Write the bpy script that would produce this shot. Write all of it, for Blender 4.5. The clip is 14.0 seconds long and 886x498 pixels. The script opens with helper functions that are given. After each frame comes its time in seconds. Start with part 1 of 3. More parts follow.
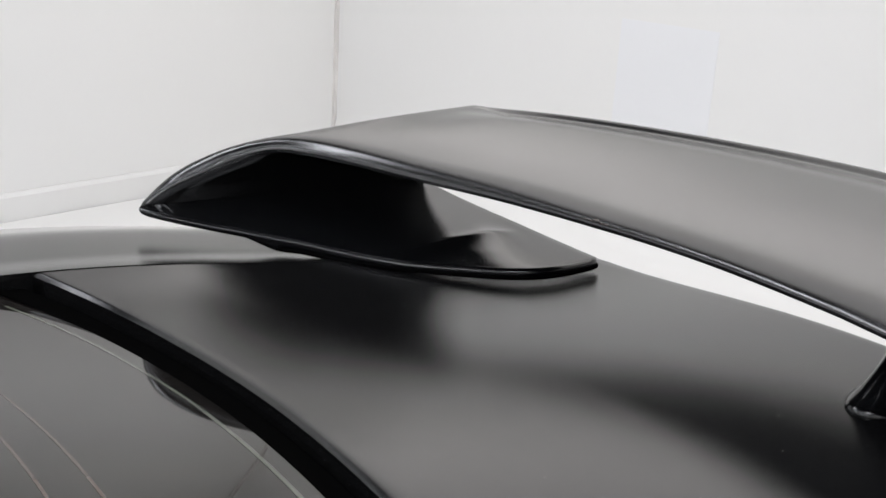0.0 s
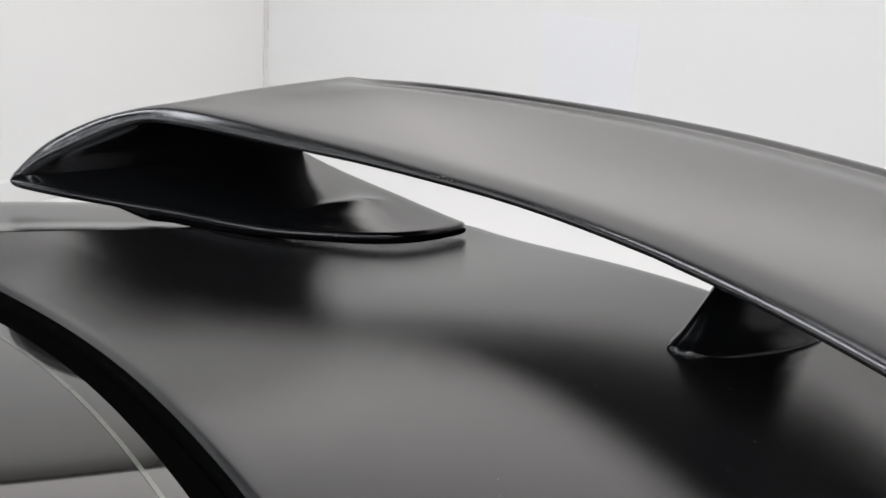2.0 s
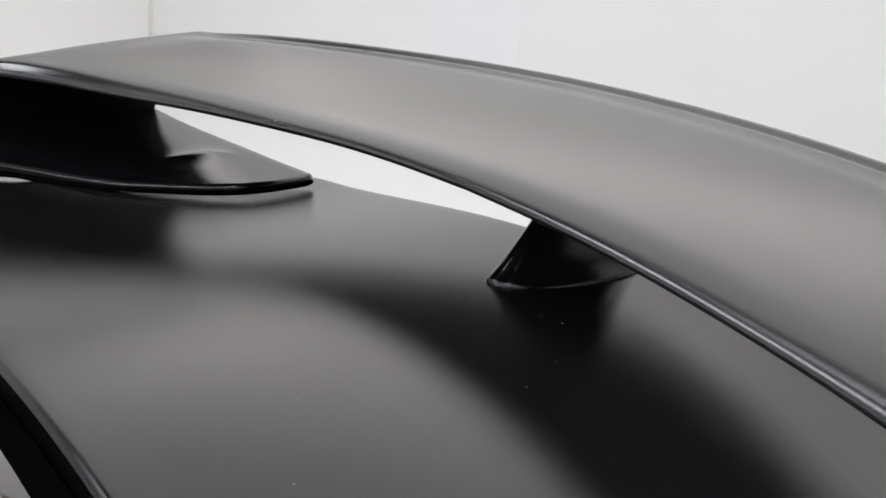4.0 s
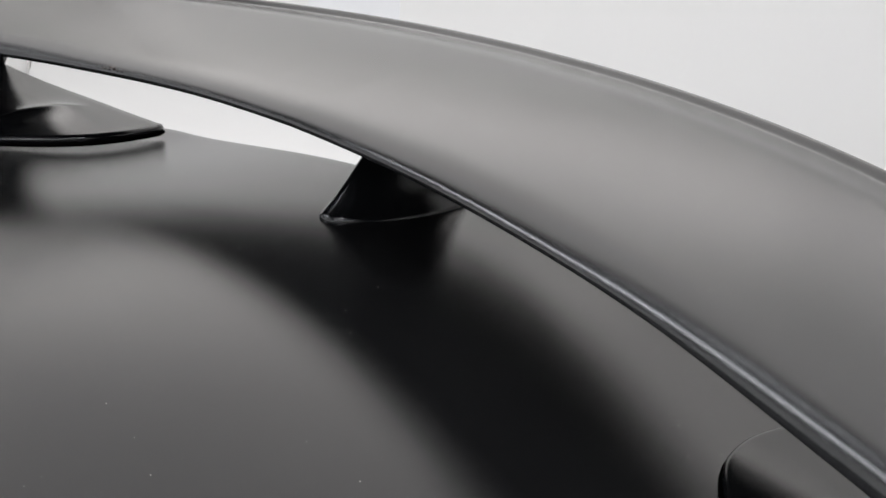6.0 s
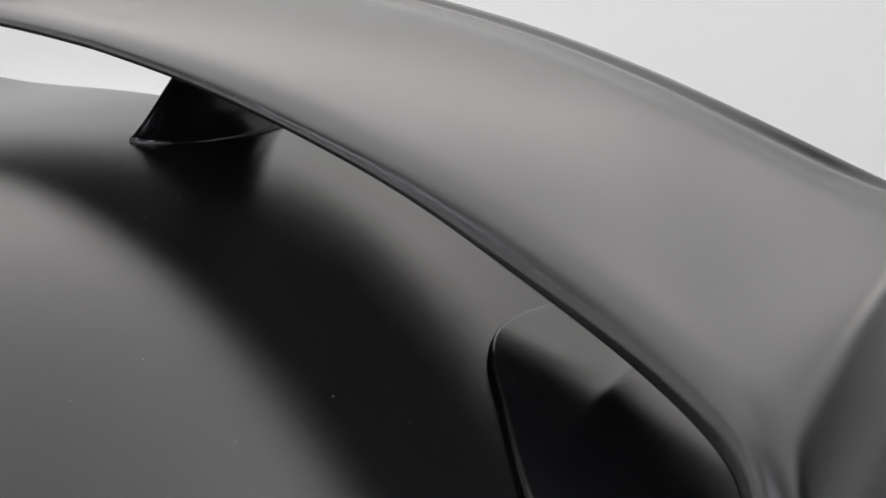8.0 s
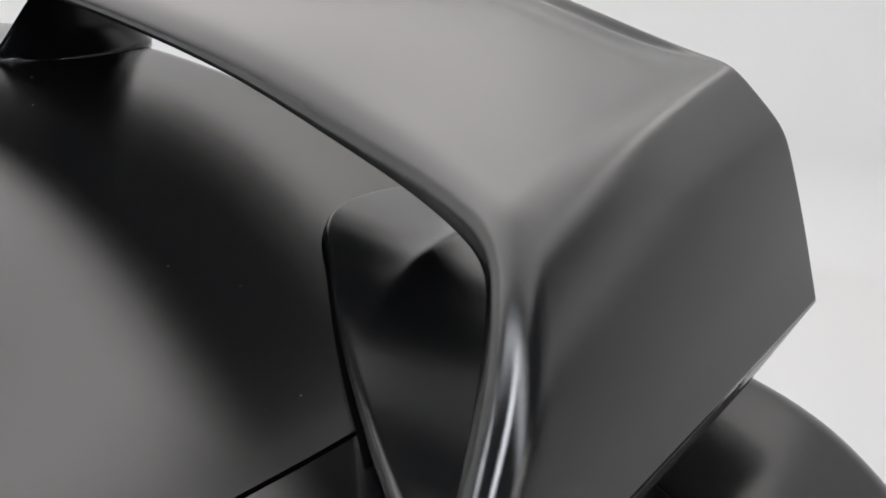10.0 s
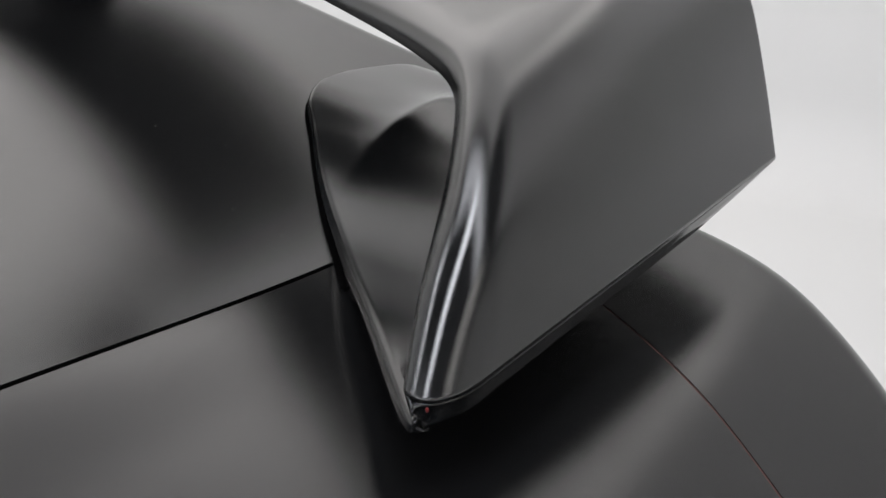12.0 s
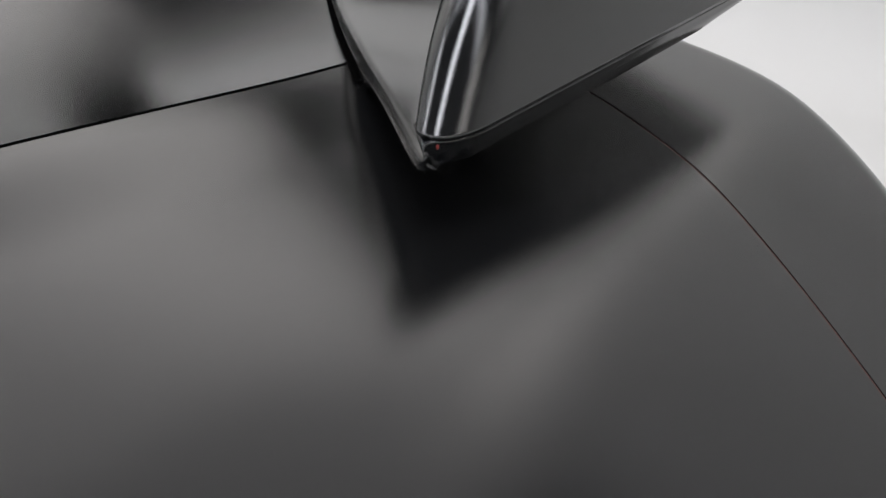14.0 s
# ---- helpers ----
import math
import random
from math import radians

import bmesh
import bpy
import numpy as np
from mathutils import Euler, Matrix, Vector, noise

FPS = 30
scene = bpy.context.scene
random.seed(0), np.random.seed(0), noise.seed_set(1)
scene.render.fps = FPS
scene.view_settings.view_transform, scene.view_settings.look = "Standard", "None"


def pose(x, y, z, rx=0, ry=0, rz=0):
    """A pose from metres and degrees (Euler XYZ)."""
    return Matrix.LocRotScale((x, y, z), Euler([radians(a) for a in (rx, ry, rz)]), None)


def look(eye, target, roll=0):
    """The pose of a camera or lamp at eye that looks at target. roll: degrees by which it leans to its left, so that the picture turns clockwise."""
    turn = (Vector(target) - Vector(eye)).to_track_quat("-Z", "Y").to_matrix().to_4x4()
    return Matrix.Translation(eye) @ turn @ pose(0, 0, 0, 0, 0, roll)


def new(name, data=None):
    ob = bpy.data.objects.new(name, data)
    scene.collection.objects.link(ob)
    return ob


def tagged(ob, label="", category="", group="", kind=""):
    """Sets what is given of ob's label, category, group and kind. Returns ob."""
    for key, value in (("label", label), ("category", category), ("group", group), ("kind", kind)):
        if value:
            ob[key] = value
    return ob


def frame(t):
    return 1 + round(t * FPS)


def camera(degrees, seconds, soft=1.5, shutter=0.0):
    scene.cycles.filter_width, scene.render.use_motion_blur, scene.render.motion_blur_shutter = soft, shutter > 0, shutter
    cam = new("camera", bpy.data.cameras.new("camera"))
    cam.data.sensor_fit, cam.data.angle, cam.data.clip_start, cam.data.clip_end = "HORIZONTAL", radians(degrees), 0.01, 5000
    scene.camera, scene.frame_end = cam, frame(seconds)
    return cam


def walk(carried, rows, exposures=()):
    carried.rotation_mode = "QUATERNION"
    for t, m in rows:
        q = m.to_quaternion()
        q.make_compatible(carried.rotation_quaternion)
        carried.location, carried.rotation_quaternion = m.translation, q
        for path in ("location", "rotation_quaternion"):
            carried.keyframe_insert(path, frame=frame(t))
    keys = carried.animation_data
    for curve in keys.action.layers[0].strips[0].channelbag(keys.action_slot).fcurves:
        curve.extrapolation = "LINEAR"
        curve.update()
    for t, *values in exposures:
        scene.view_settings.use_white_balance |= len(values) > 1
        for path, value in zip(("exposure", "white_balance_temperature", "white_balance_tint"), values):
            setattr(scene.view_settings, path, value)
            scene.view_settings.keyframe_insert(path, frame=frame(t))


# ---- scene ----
cam = camera(42.44, 14.0)
PATH = [
    (0, (0.4560, -0.5940, 0.3203), (-0.3626, -0.1093, 0.0122), 3.46),
    (0.5, (0.4759, -0.5802, 0.3151), (-0.3381, -0.0891, 0.0048), 3.58),
    (1, (0.4945, -0.5681, 0.3092), (-0.3137, -0.0680, -0.0016), 3.76),
    (1.5, (0.5095, -0.5544, 0.3010), (-0.2964, -0.0472, -0.0047), 3.57),
    (2, (0.5227, -0.5345, 0.2933), (-0.2756, -0.0134, -0.0087), 3.60),
    (2.5, (0.5372, -0.5255, 0.2879), (-0.2451, 0.0208, -0.0115), 4.00),
    (3, (0.5495, -0.5154, 0.2794), (-0.2210, 0.0465, -0.0218), 4.31),
    (5.5, (0.6177, -0.4767, 0.2655), (-0.0872, 0.1516, -0.0636), 3.98),
    (6, (0.6343, -0.4754, 0.2606), (-0.0520, 0.1710, -0.0727), 4.21),
    (6.5, (0.6528, -0.4753, 0.2497), (-0.0123, 0.1929, -0.0837), 4.27),
    (7, (0.6718, -0.4730, 0.2414), (0.0222, 0.2098, -0.0928), 4.12),
    (7.5, (0.6926, -0.4690, 0.2339), (0.0609, 0.2299, -0.1014), 4.13),
    (8, (0.7155, -0.4701, 0.2331), (0.1049, 0.2428, -0.1118), 4.06),
    (10.5, (0.8052, -0.4760, 0.1854), (0.2548, 0.2753, -0.1788), 3.81),
    (11, (0.8100, -0.4843, 0.1764), (0.2653, 0.2674, -0.1957), 4.46),
    (11.5, (0.8212, -0.4900, 0.1675), (0.2740, 0.2543, -0.2154), 4.31),
    (12, (0.8289, -0.4995, 0.1612), (0.2872, 0.2406, -0.2372), 4.39),
    (12.5, (0.8355, -0.5076, 0.1529), (0.2966, 0.2280, -0.2575), 4.51),
    (13, (0.8417, -0.5142, 0.1387), (0.3041, 0.2151, -0.2846), 4.44),
    (13.5, (0.8471, -0.5180, 0.1286), (0.3119, 0.2030, -0.3115), 4.06),
    (14, (0.8575, -0.5287, 0.1166), (0.3257, 0.1843, -0.3402), 3.85),
]
walk(cam, [(t, look(eye, target, roll)) for t, eye, target, roll in PATH])

# ---- world and lights ----
FLOOR = -0.88
CEIL = 1.6
world = bpy.data.worlds.new("studio_world")
scene.world = world
world.use_nodes = True
world.node_tree.nodes["Background"].inputs["Color"].default_value = (0.9, 0.93, 1.0, 1)
world.node_tree.nodes["Background"].inputs["Strength"].default_value = 0.15
scene.view_settings.exposure = 0.12


# ---- materials ----
def nodes_of(name):
    m = bpy.data.materials.new(name)
    m.use_nodes = True
    t = m.node_tree
    return m, t, t.nodes["Principled BSDF"]


def link_noise(t, scale, detail=4.0):
    co = t.nodes.new("ShaderNodeTexCoord")
    n = t.nodes.new("ShaderNodeTexNoise")
    n.inputs["Scale"].default_value = scale
    n.inputs["Detail"].default_value = detail
    t.links.new(co.outputs["Object"], n.inputs["Vector"])
    return n


def ramp(t, source, lo, hi, a, b):
    r = t.nodes.new("ShaderNodeMapRange")
    r.inputs["From Min"].default_value = lo
    r.inputs["From Max"].default_value = hi
    r.inputs["To Min"].default_value = a
    r.inputs["To Max"].default_value = b
    t.links.new(source, r.inputs["Value"])
    return r.outputs["Result"]


def surface(name, colour, rough, spread=0.03, metal=0.0, grain=600.0, bump=0.0, vary=0.12, spec=0.5, big=3.0):
    m, t, p = nodes_of(name)
    p.inputs["Metallic"].default_value = metal
    p.inputs["Specular IOR Level"].default_value = spec
    wide = link_noise(t, big)
    fine = link_noise(t, grain)
    mix = t.nodes.new("ShaderNodeMix")
    mix.data_type = "RGBA"
    mix.inputs["A"].default_value = tuple(c * (1 - vary) for c in colour) + (1,)
    mix.inputs["B"].default_value = tuple(min(1, c * (1 + vary)) for c in colour) + (1,)
    t.links.new(wide.outputs["Fac"], mix.inputs["Factor"])
    t.links.new(mix.outputs["Result"], p.inputs["Base Color"])
    add = t.nodes.new("ShaderNodeMath")
    t.links.new(ramp(t, wide.outputs["Fac"], 0.3, 0.7, rough - spread, rough + spread), add.inputs[0])
    t.links.new(ramp(t, fine.outputs["Fac"], 0.3, 0.7, -spread / 2, spread / 2), add.inputs[1])
    t.links.new(add.outputs["Value"], p.inputs["Roughness"])
    if bump:
        b = t.nodes.new("ShaderNodeBump")
        b.inputs["Strength"].default_value = bump
        b.inputs["Distance"].default_value = 0.0005
        t.links.new(fine.outputs["Fac"], b.inputs["Height"])
        t.links.new(b.outputs["Normal"], p.inputs["Normal"])
    return m




def paint(name, colour, rough, ior=1.5, bump=0.02):
    """Clear-coated satin paint: a dark base under a tight, slightly blurred gloss."""
    m, t, p = nodes_of(name)
    t.nodes.remove(p)
    out = t.nodes["Material Output"]
    wide, fine = link_noise(t, 4.0), link_noise(t, 1800.0, 2.0)
    add = t.nodes.new("ShaderNodeMath")
    t.links.new(ramp(t, wide.outputs["Fac"], 0.3, 0.7, rough - 0.012, rough + 0.012), add.inputs[0])
    t.links.new(ramp(t, fine.outputs["Fac"], 0.3, 0.7, -0.01, 0.01), add.inputs[1])
    b = t.nodes.new("ShaderNodeBump")
    b.inputs["Strength"].default_value = bump
    b.inputs["Distance"].default_value = 0.0003
    t.links.new(fine.outputs["Fac"], b.inputs["Height"])
    base = t.nodes.new("ShaderNodeBsdfDiffuse")
    base.inputs["Color"].default_value = (*colour, 1)
    gloss = t.nodes.new("ShaderNodeBsdfGlossy")
    gloss.distribution = "BECKMANN"
    gloss.inputs["Color"].default_value = (1, 1, 1, 1)
    t.links.new(add.outputs["Value"], gloss.inputs["Roughness"])
    t.links.new(b.outputs["Normal"], gloss.inputs["Normal"])
    fr = t.nodes.new("ShaderNodeFresnel")
    fr.inputs["IOR"].default_value = ior
    mix = t.nodes.new("ShaderNodeMixShader")
    t.links.new(fr.outputs["Fac"], mix.inputs["Fac"])
    t.links.new(base.outputs["BSDF"], mix.inputs[1])
    t.links.new(gloss.outputs["BSDF"], mix.inputs[2])
    t.links.new(mix.outputs["Shader"], out.inputs["Surface"])
    return m


SATIN = paint("satin_black_paint", (0.0062, 0.0063, 0.0065), 0.245, 1.49)
WINGPAINT = paint("satin_black_wing_paint", (0.0055, 0.0057, 0.0060), 0.24, 1.80)
SEMI = paint("semi_gloss_black_paint", (0.004, 0.0043, 0.0048), 0.225, 1.50)
UNDER = surface("matte_black_underside", (0.009, 0.0095, 0.0105), 0.5, 0.05, grain=500, bump=0.1, spec=0.12)
RUBBER = surface("black_rubber", (0.002, 0.002, 0.002), 0.7, 0.05, grain=900, bump=0.1, spec=0.0)
GAP = surface("unlit_gap", (0.002, 0.002, 0.002), 0.9, 0.05, spec=0.03)
GLASS = surface("tinted_rear_glass", (0.008, 0.0072, 0.0065), 0.035, 0.005, grain=300, spec=0.5)
DEFROST = surface("defroster_wire", (0.075, 0.055, 0.045), 0.05, 0.005, grain=300)
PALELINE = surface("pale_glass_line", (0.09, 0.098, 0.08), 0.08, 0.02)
GLOSS = surface("gloss_black_plastic", (0.006, 0.006, 0.007), 0.16, 0.02, spec=0.6)
PRIMER = surface("red_brown_edge", (0.13, 0.062, 0.054), 0.6, 0.05)
RED = surface("red_mark", (0.16, 0.015, 0.015), 0.5, 0.05)
TYRE = surface("tyre_rubber", (0.02, 0.02, 0.02), 0.75, 0.05, grain=300, bump=0.2)
WHITE = surface("white_wall_paint", (0.83, 0.83, 0.82), 0.75, 0.05, grain=250, bump=0.1, vary=0.02, big=0.6)
GREYFLOOR = surface("pale_grey_floor", (0.62, 0.64, 0.63), 0.45, 0.05, grain=120, bump=0.1, vary=0.05, big=1.2)
DUST = surface("pale_dust", (0.30, 0.29, 0.27), 0.9, 0.05)
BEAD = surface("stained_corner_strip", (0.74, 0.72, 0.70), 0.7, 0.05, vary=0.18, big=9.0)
BLUEWHITE = surface("bluish_white", (0.825, 0.835, 0.855), 0.6, 0.05, vary=0.02)
DARKCEIL = surface("dark_grey_ceiling", (0.10, 0.10, 0.105), 0.8, 0.05, vary=0.1, big=2.0)
BASEB = surface("white_baseboard", (0.80, 0.80, 0.79), 0.5, 0.05, vary=0.02)


# ---- mesh helpers ----
UP = Vector((0, 0, 1))


def mesh_ob(name, bm, material, parent=None, label="", smooth=True, facing=None, crown=None):
    """crown: the numbers of some faces that look up."""
    me = bpy.data.meshes.new(name)
    if crown is None:
        bmesh.ops.recalc_face_normals(bm, faces=bm.faces)
    bm.normal_update()
    if crown is not None:
        bm.faces.ensure_lookup_table()
        if sum(bm.faces[i].normal.z for i in crown) < 0:
            bmesh.ops.reverse_faces(bm, faces=bm.faces)
    if facing is not None and sum((f.normal.dot(facing) * f.calc_area() for f in bm.faces)) < 0:
        bmesh.ops.reverse_faces(bm, faces=bm.faces)
    bm.to_mesh(me)
    bm.free()
    me.materials.append(material)
    if smooth:
        for p in me.polygons:
            p.use_smooth = True
    ob = new(name, me)
    if parent is not None:
        ob.parent = parent
    if label:
        tagged(ob, label)
    return ob


def grid_bm(rows, close_u=False, close_v=False):
    """A quad sheet through rows of points, all of one length."""
    bm = bmesh.new()
    vs = [[bm.verts.new(p) for p in r] for r in rows]
    n, k = len(vs), len(vs[0])
    for i in range(n if close_u else n - 1):
        for j in range(k if close_v else k - 1):
            a, b, c, d = vs[i][j], vs[i][(j + 1) % k], vs[(i + 1) % n][(j + 1) % k], vs[(i + 1) % n][j]
            if len({a, b, c, d}) == 4:
                bm.faces.new((a, b, c, d))
    return bm, vs


def box_bm(x0, x1, y0, y1, z0, z1, bevel=0.0):
    bm = bmesh.new()
    bmesh.ops.create_cube(bm, size=1, matrix=Matrix.Translation(((x0 + x1) / 2, (y0 + y1) / 2, (z0 + z1) / 2)) @ Matrix.Diagonal((x1 - x0, y1 - y0, z1 - z0, 1)))
    if bevel:
        bmesh.ops.bevel(bm, geom=bm.edges, offset=bevel, segments=2, affect="EDGES")
    return bm


def spline(ps, n, knots):
    """n points evenly by parameter on a natural cubic through ps."""
    ps = np.array(ps, float)
    k = len(ps)
    d = knots
    h = np.diff(d)
    a = np.zeros((k, k))
    b = np.zeros((k, ps.shape[1]))
    a[0, 0] = a[-1, -1] = 1
    for i in range(1, k - 1):
        a[i, i - 1 : i + 2] = h[i - 1], 2 * (h[i - 1] + h[i]), h[i]
        b[i] = 6 * ((ps[i + 1] - ps[i]) / h[i] - (ps[i] - ps[i - 1]) / h[i - 1])
    m = np.linalg.solve(a, b)
    out = []
    for s in np.linspace(0, d[-1], n):
        i = min(np.searchsorted(d, s, side="right") - 1, k - 2)
        u, v = d[i + 1] - s, s - d[i]
        out.append(m[i] * u**3 / (6 * h[i]) + m[i + 1] * v**3 / (6 * h[i]) + (ps[i] / h[i] - m[i] * h[i] / 6) * u + (ps[i + 1] / h[i] - m[i + 1] * h[i] / 6) * v)
    return np.array(out)


def glide(ps, knots, n):
    """n points on a smooth curve through ps that never overshoots its stations."""
    ps = np.array(ps, float)
    h = np.diff(knots)[:, None]
    d = np.diff(ps, axis=0) / h
    m = np.zeros_like(ps)
    w1, w2 = 2 * h[1:] + h[:-1], h[1:] + 2 * h[:-1]
    same = d[:-1] * d[1:] > 0
    safe = np.where(same, d[:-1], 1.0), np.where(same, d[1:], 1.0)
    m[1:-1] = np.where(same, (w1 + w2) / (w1 / safe[0] + w2 / safe[1]), 0.0)
    m[0], m[-1] = d[0], d[-1]
    s = np.linspace(0, knots[-1], n)
    i = np.clip(np.searchsorted(knots, s, side="right") - 1, 0, len(ps) - 2)
    u = ((s - knots[i]) / h[i, 0])[:, None]
    return (2 * u**3 - 3 * u**2 + 1) * ps[i] + (u**3 - 2 * u**2 + u) * h[i] * m[i] + (3 * u**2 - 2 * u**3) * ps[i + 1] + (u**3 - u**2) * h[i] * m[i + 1]


def step(a, b, x):
    t = min(1, max(0, (x - a) / (b - a)))
    return t * t * (3 - 2 * t)


# ---- the studio ----
# The far wall and the back wall meet in a corner; the car stands askew to them.
CORNER = Vector((-3.94, 1.43, 0))
ALONG_FAR = Vector((0.29, -0.957, 0)).normalized()
ALONG_BACK = Vector((0.957, 0.29, 0)).normalized()


def wall_slab(name, start, along, length, out, z0, z1, thick=0.12):
    a, b = start, start + along * length
    bm = bmesh.new()
    vs = [bm.verts.new((p.x, p.y, z)) for z in (z0, z1) for p in (a, b, b + out * thick, a + out * thick)]
    for f in ((0, 1, 2, 3), (4, 5, 6, 7), (0, 1, 5, 4), (1, 2, 6, 5), (2, 3, 7, 6), (3, 0, 4, 7)):
        bm.faces.new([vs[i] for i in f])
    return tagged(mesh_ob(name, bm, WHITE, smooth=False), "plain white painted studio wall", "wall", kind="structure")


ROOM_A, ROOM_B = 8.0, 8.0
wall_slab("wall_far", CORNER, ALONG_FAR, ROOM_A, -ALONG_BACK, FLOOR, CEIL)
wall_slab("wall_back", CORNER, ALONG_BACK, ROOM_B, -ALONG_FAR, FLOOR, CEIL)
wall_slab("wall_near", CORNER + ALONG_BACK * ROOM_B, ALONG_FAR, ROOM_A, ALONG_BACK, FLOOR, CEIL)
wall_slab("wall_front", CORNER + ALONG_FAR * ROOM_A, ALONG_BACK, ROOM_B, ALONG_FAR, FLOOR, CEIL)


def room_sheet(name, z0, z1, mat, label, cat):
    bm = bmesh.new()
    c = [CORNER + ALONG_BACK * i + ALONG_FAR * j for i, j in ((-0.2, -0.2), (ROOM_B + 0.2, -0.2), (ROOM_B + 0.2, ROOM_A + 0.2), (-0.2, ROOM_A + 0.2))]
    vs = [bm.verts.new((p.x, p.y, z)) for z in (z0, z1) for p in c]
    for f in ((0, 1, 2, 3), (4, 5, 6, 7), (0, 1, 5, 4), (1, 2, 6, 5), (2, 3, 7, 6), (3, 0, 4, 7)):
        bm.faces.new([vs[i] for i in f])
    return tagged(mesh_ob(name, bm, mat, smooth=False), label, cat, kind="structure")


room_sheet("floor", FLOOR - 0.1, FLOOR, GREYFLOOR, "pale grey smooth studio floor", "floor")
room_sheet("ceiling", CEIL, CEIL + 0.1, DARKCEIL, "dark grey studio ceiling", "ceiling")
bm = bmesh.new()
a, b = CORNER + ALONG_BACK * 0.001, CORNER + ALONG_BACK * 0.001 + ALONG_FAR * ROOM_A
prof = [(0, 0), (0.014, 0), (0.014, 0.085), (0.006, 0.1), (0, 0.1)]
ra = [bm.verts.new((a.x + ALONG_BACK.x * o, a.y + ALONG_BACK.y * o, FLOOR + z)) for o, z in prof]
rb = [bm.verts.new((b.x + ALONG_BACK.x * o, b.y + ALONG_BACK.y * o, FLOOR + z)) for o, z in prof]
for i in range(5):
    bm.faces.new((ra[i], ra[(i + 1) % 5], rb[(i + 1) % 5], rb[i]))
tagged(mesh_ob("baseboard", bm, BASEB, smooth=False), "white baseboard along the studio wall", "baseboard", kind="structure")


def cove(radius=0.25):
    """The swept foot of the back wall, between wall and floor."""
    rows = []
    for d in (0.02, ROOM_B - 0.02):
        p = CORNER + ALONG_BACK * d
        row = []
        for k in range(25):
            a = math.pi / 2 * k / 24
            q = p + ALONG_FAR * (radius * (1 - math.sin(a)) + 0.0006)
            row.append((q.x, q.y, FLOOR + 0.002 + radius * (1 - math.cos(a))))
        apron = p + ALONG_FAR * 3.0
        rows.append([(apron.x, apron.y, FLOOR + 0.002), *row])
    bm, vv = grid_bm(rows)
    return tagged(mesh_ob("trim_cove", bm, WHITE), "white sweep from the studio wall onto the floor", "sweep", kind="structure")


cove()


def wall_strip(name, d0, d1, z0, z1, mat, label, category, thick):
    """A thin flat piece on the back wall."""
    bm = bmesh.new()
    a, b = CORNER + ALONG_BACK * d0, CORNER + ALONG_BACK * d1
    vs = [bm.verts.new((p.x, p.y, z)) for z in (z0, z1) for p in (a - ALONG_FAR * 0.004, b - ALONG_FAR * 0.004, b + ALONG_FAR * thick, a + ALONG_FAR * thick)]
    for f in ((0, 1, 2, 3), (4, 5, 6, 7), (0, 1, 5, 4), (1, 2, 6, 5), (2, 3, 7, 6), (3, 0, 4, 7)):
        bm.faces.new([vs[i] for i in f])
    return tagged(mesh_ob(name, bm, mat, smooth=False), label, category, kind="structure")


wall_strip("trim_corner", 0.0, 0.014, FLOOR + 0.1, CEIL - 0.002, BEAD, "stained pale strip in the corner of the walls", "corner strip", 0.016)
# a thin rectangle on the wall, slightly bluer than the wall's white
wall_strip("wall_patch", 1.42, 1.79, -0.72, -0.085, BLUEWHITE, "smooth bluish-white rectangle on the studio wall", "wall panel", 0.0012)


def panel_lamp(across, ahead, sx, sy, radiance, colour):
    """A flat ceiling light: a white tray and an area lamp just under it. Placed by metres along the back wall and out from it."""
    at = CORNER + ALONG_BACK * across + ALONG_FAR * ahead
    turn = math.degrees(math.atan2(ALONG_BACK.y, ALONG_BACK.x))
    ob = mesh_ob("ceiling_light", box_bm(-sx / 2 - 0.01, sx / 2 + 0.01, -sy / 2 - 0.01, sy / 2 + 0.01, -0.05, 0, 0.004), BASEB, smooth=False)
    ob.matrix_basis = pose(at.x, at.y, CEIL, 0, 0, turn)
    mesh_ob("diffuser", box_bm(-sx / 2, sx / 2, -sy / 2, sy / 2, -0.053, -0.0505), BLUEWHITE, ob, "flat white diffuser", smooth=False)
    li = bpy.data.lights.new("panel_light", "AREA")
    li.shape, li.size, li.size_y, li.energy = "RECTANGLE", sx, sy, radiance * math.pi * sx * sy
    li.color = colour
    lo = new("panel_light", li)
    lo.matrix_basis = pose(at.x, at.y, CEIL - 0.056, 0, 0, turn)
    return ob


# Wide stretched light fields over the car, and a row of cool twin tubes ahead of them.
WARM, COOL = (1.0, 0.955, 0.930), (0.92, 0.935, 1.0)
# Added out of view; brightness differs by field to grade the paint's reflections.
for across, ahead, wide, radiance in ((1.65, 0.57, 2.9, 1.45), (3.56, 0.57, 0.87, 1.1), (1.65, 1.67, 2.9, 0.75), (3.75, 1.67, 1.25, 0.5), (5.60, 0.57, 2.6, 0.28)):
    tagged(panel_lamp(across, ahead, wide, 1.08, radiance, WARM), "unseen wide flat ceiling light field, switched on", "ceiling light", group="ceiling lights")
STRIP = "unseen slim ceiling strip light, switched on"
# unseen strips: the nearest row glints on the leading edge, the rest brighten the room
for ahead, power, row in ((2.65, 6.0, (3.25, 4.95)), (4.8, 11.0, (1.55, 3.25, 4.95)), (7.2, 29.0, (1.55, 3.25, 4.95))):
    for across in row:
        tagged(panel_lamp(across, ahead, 1.7, 0.16, power, COOL), STRIP, "strip light", group="strip lights")
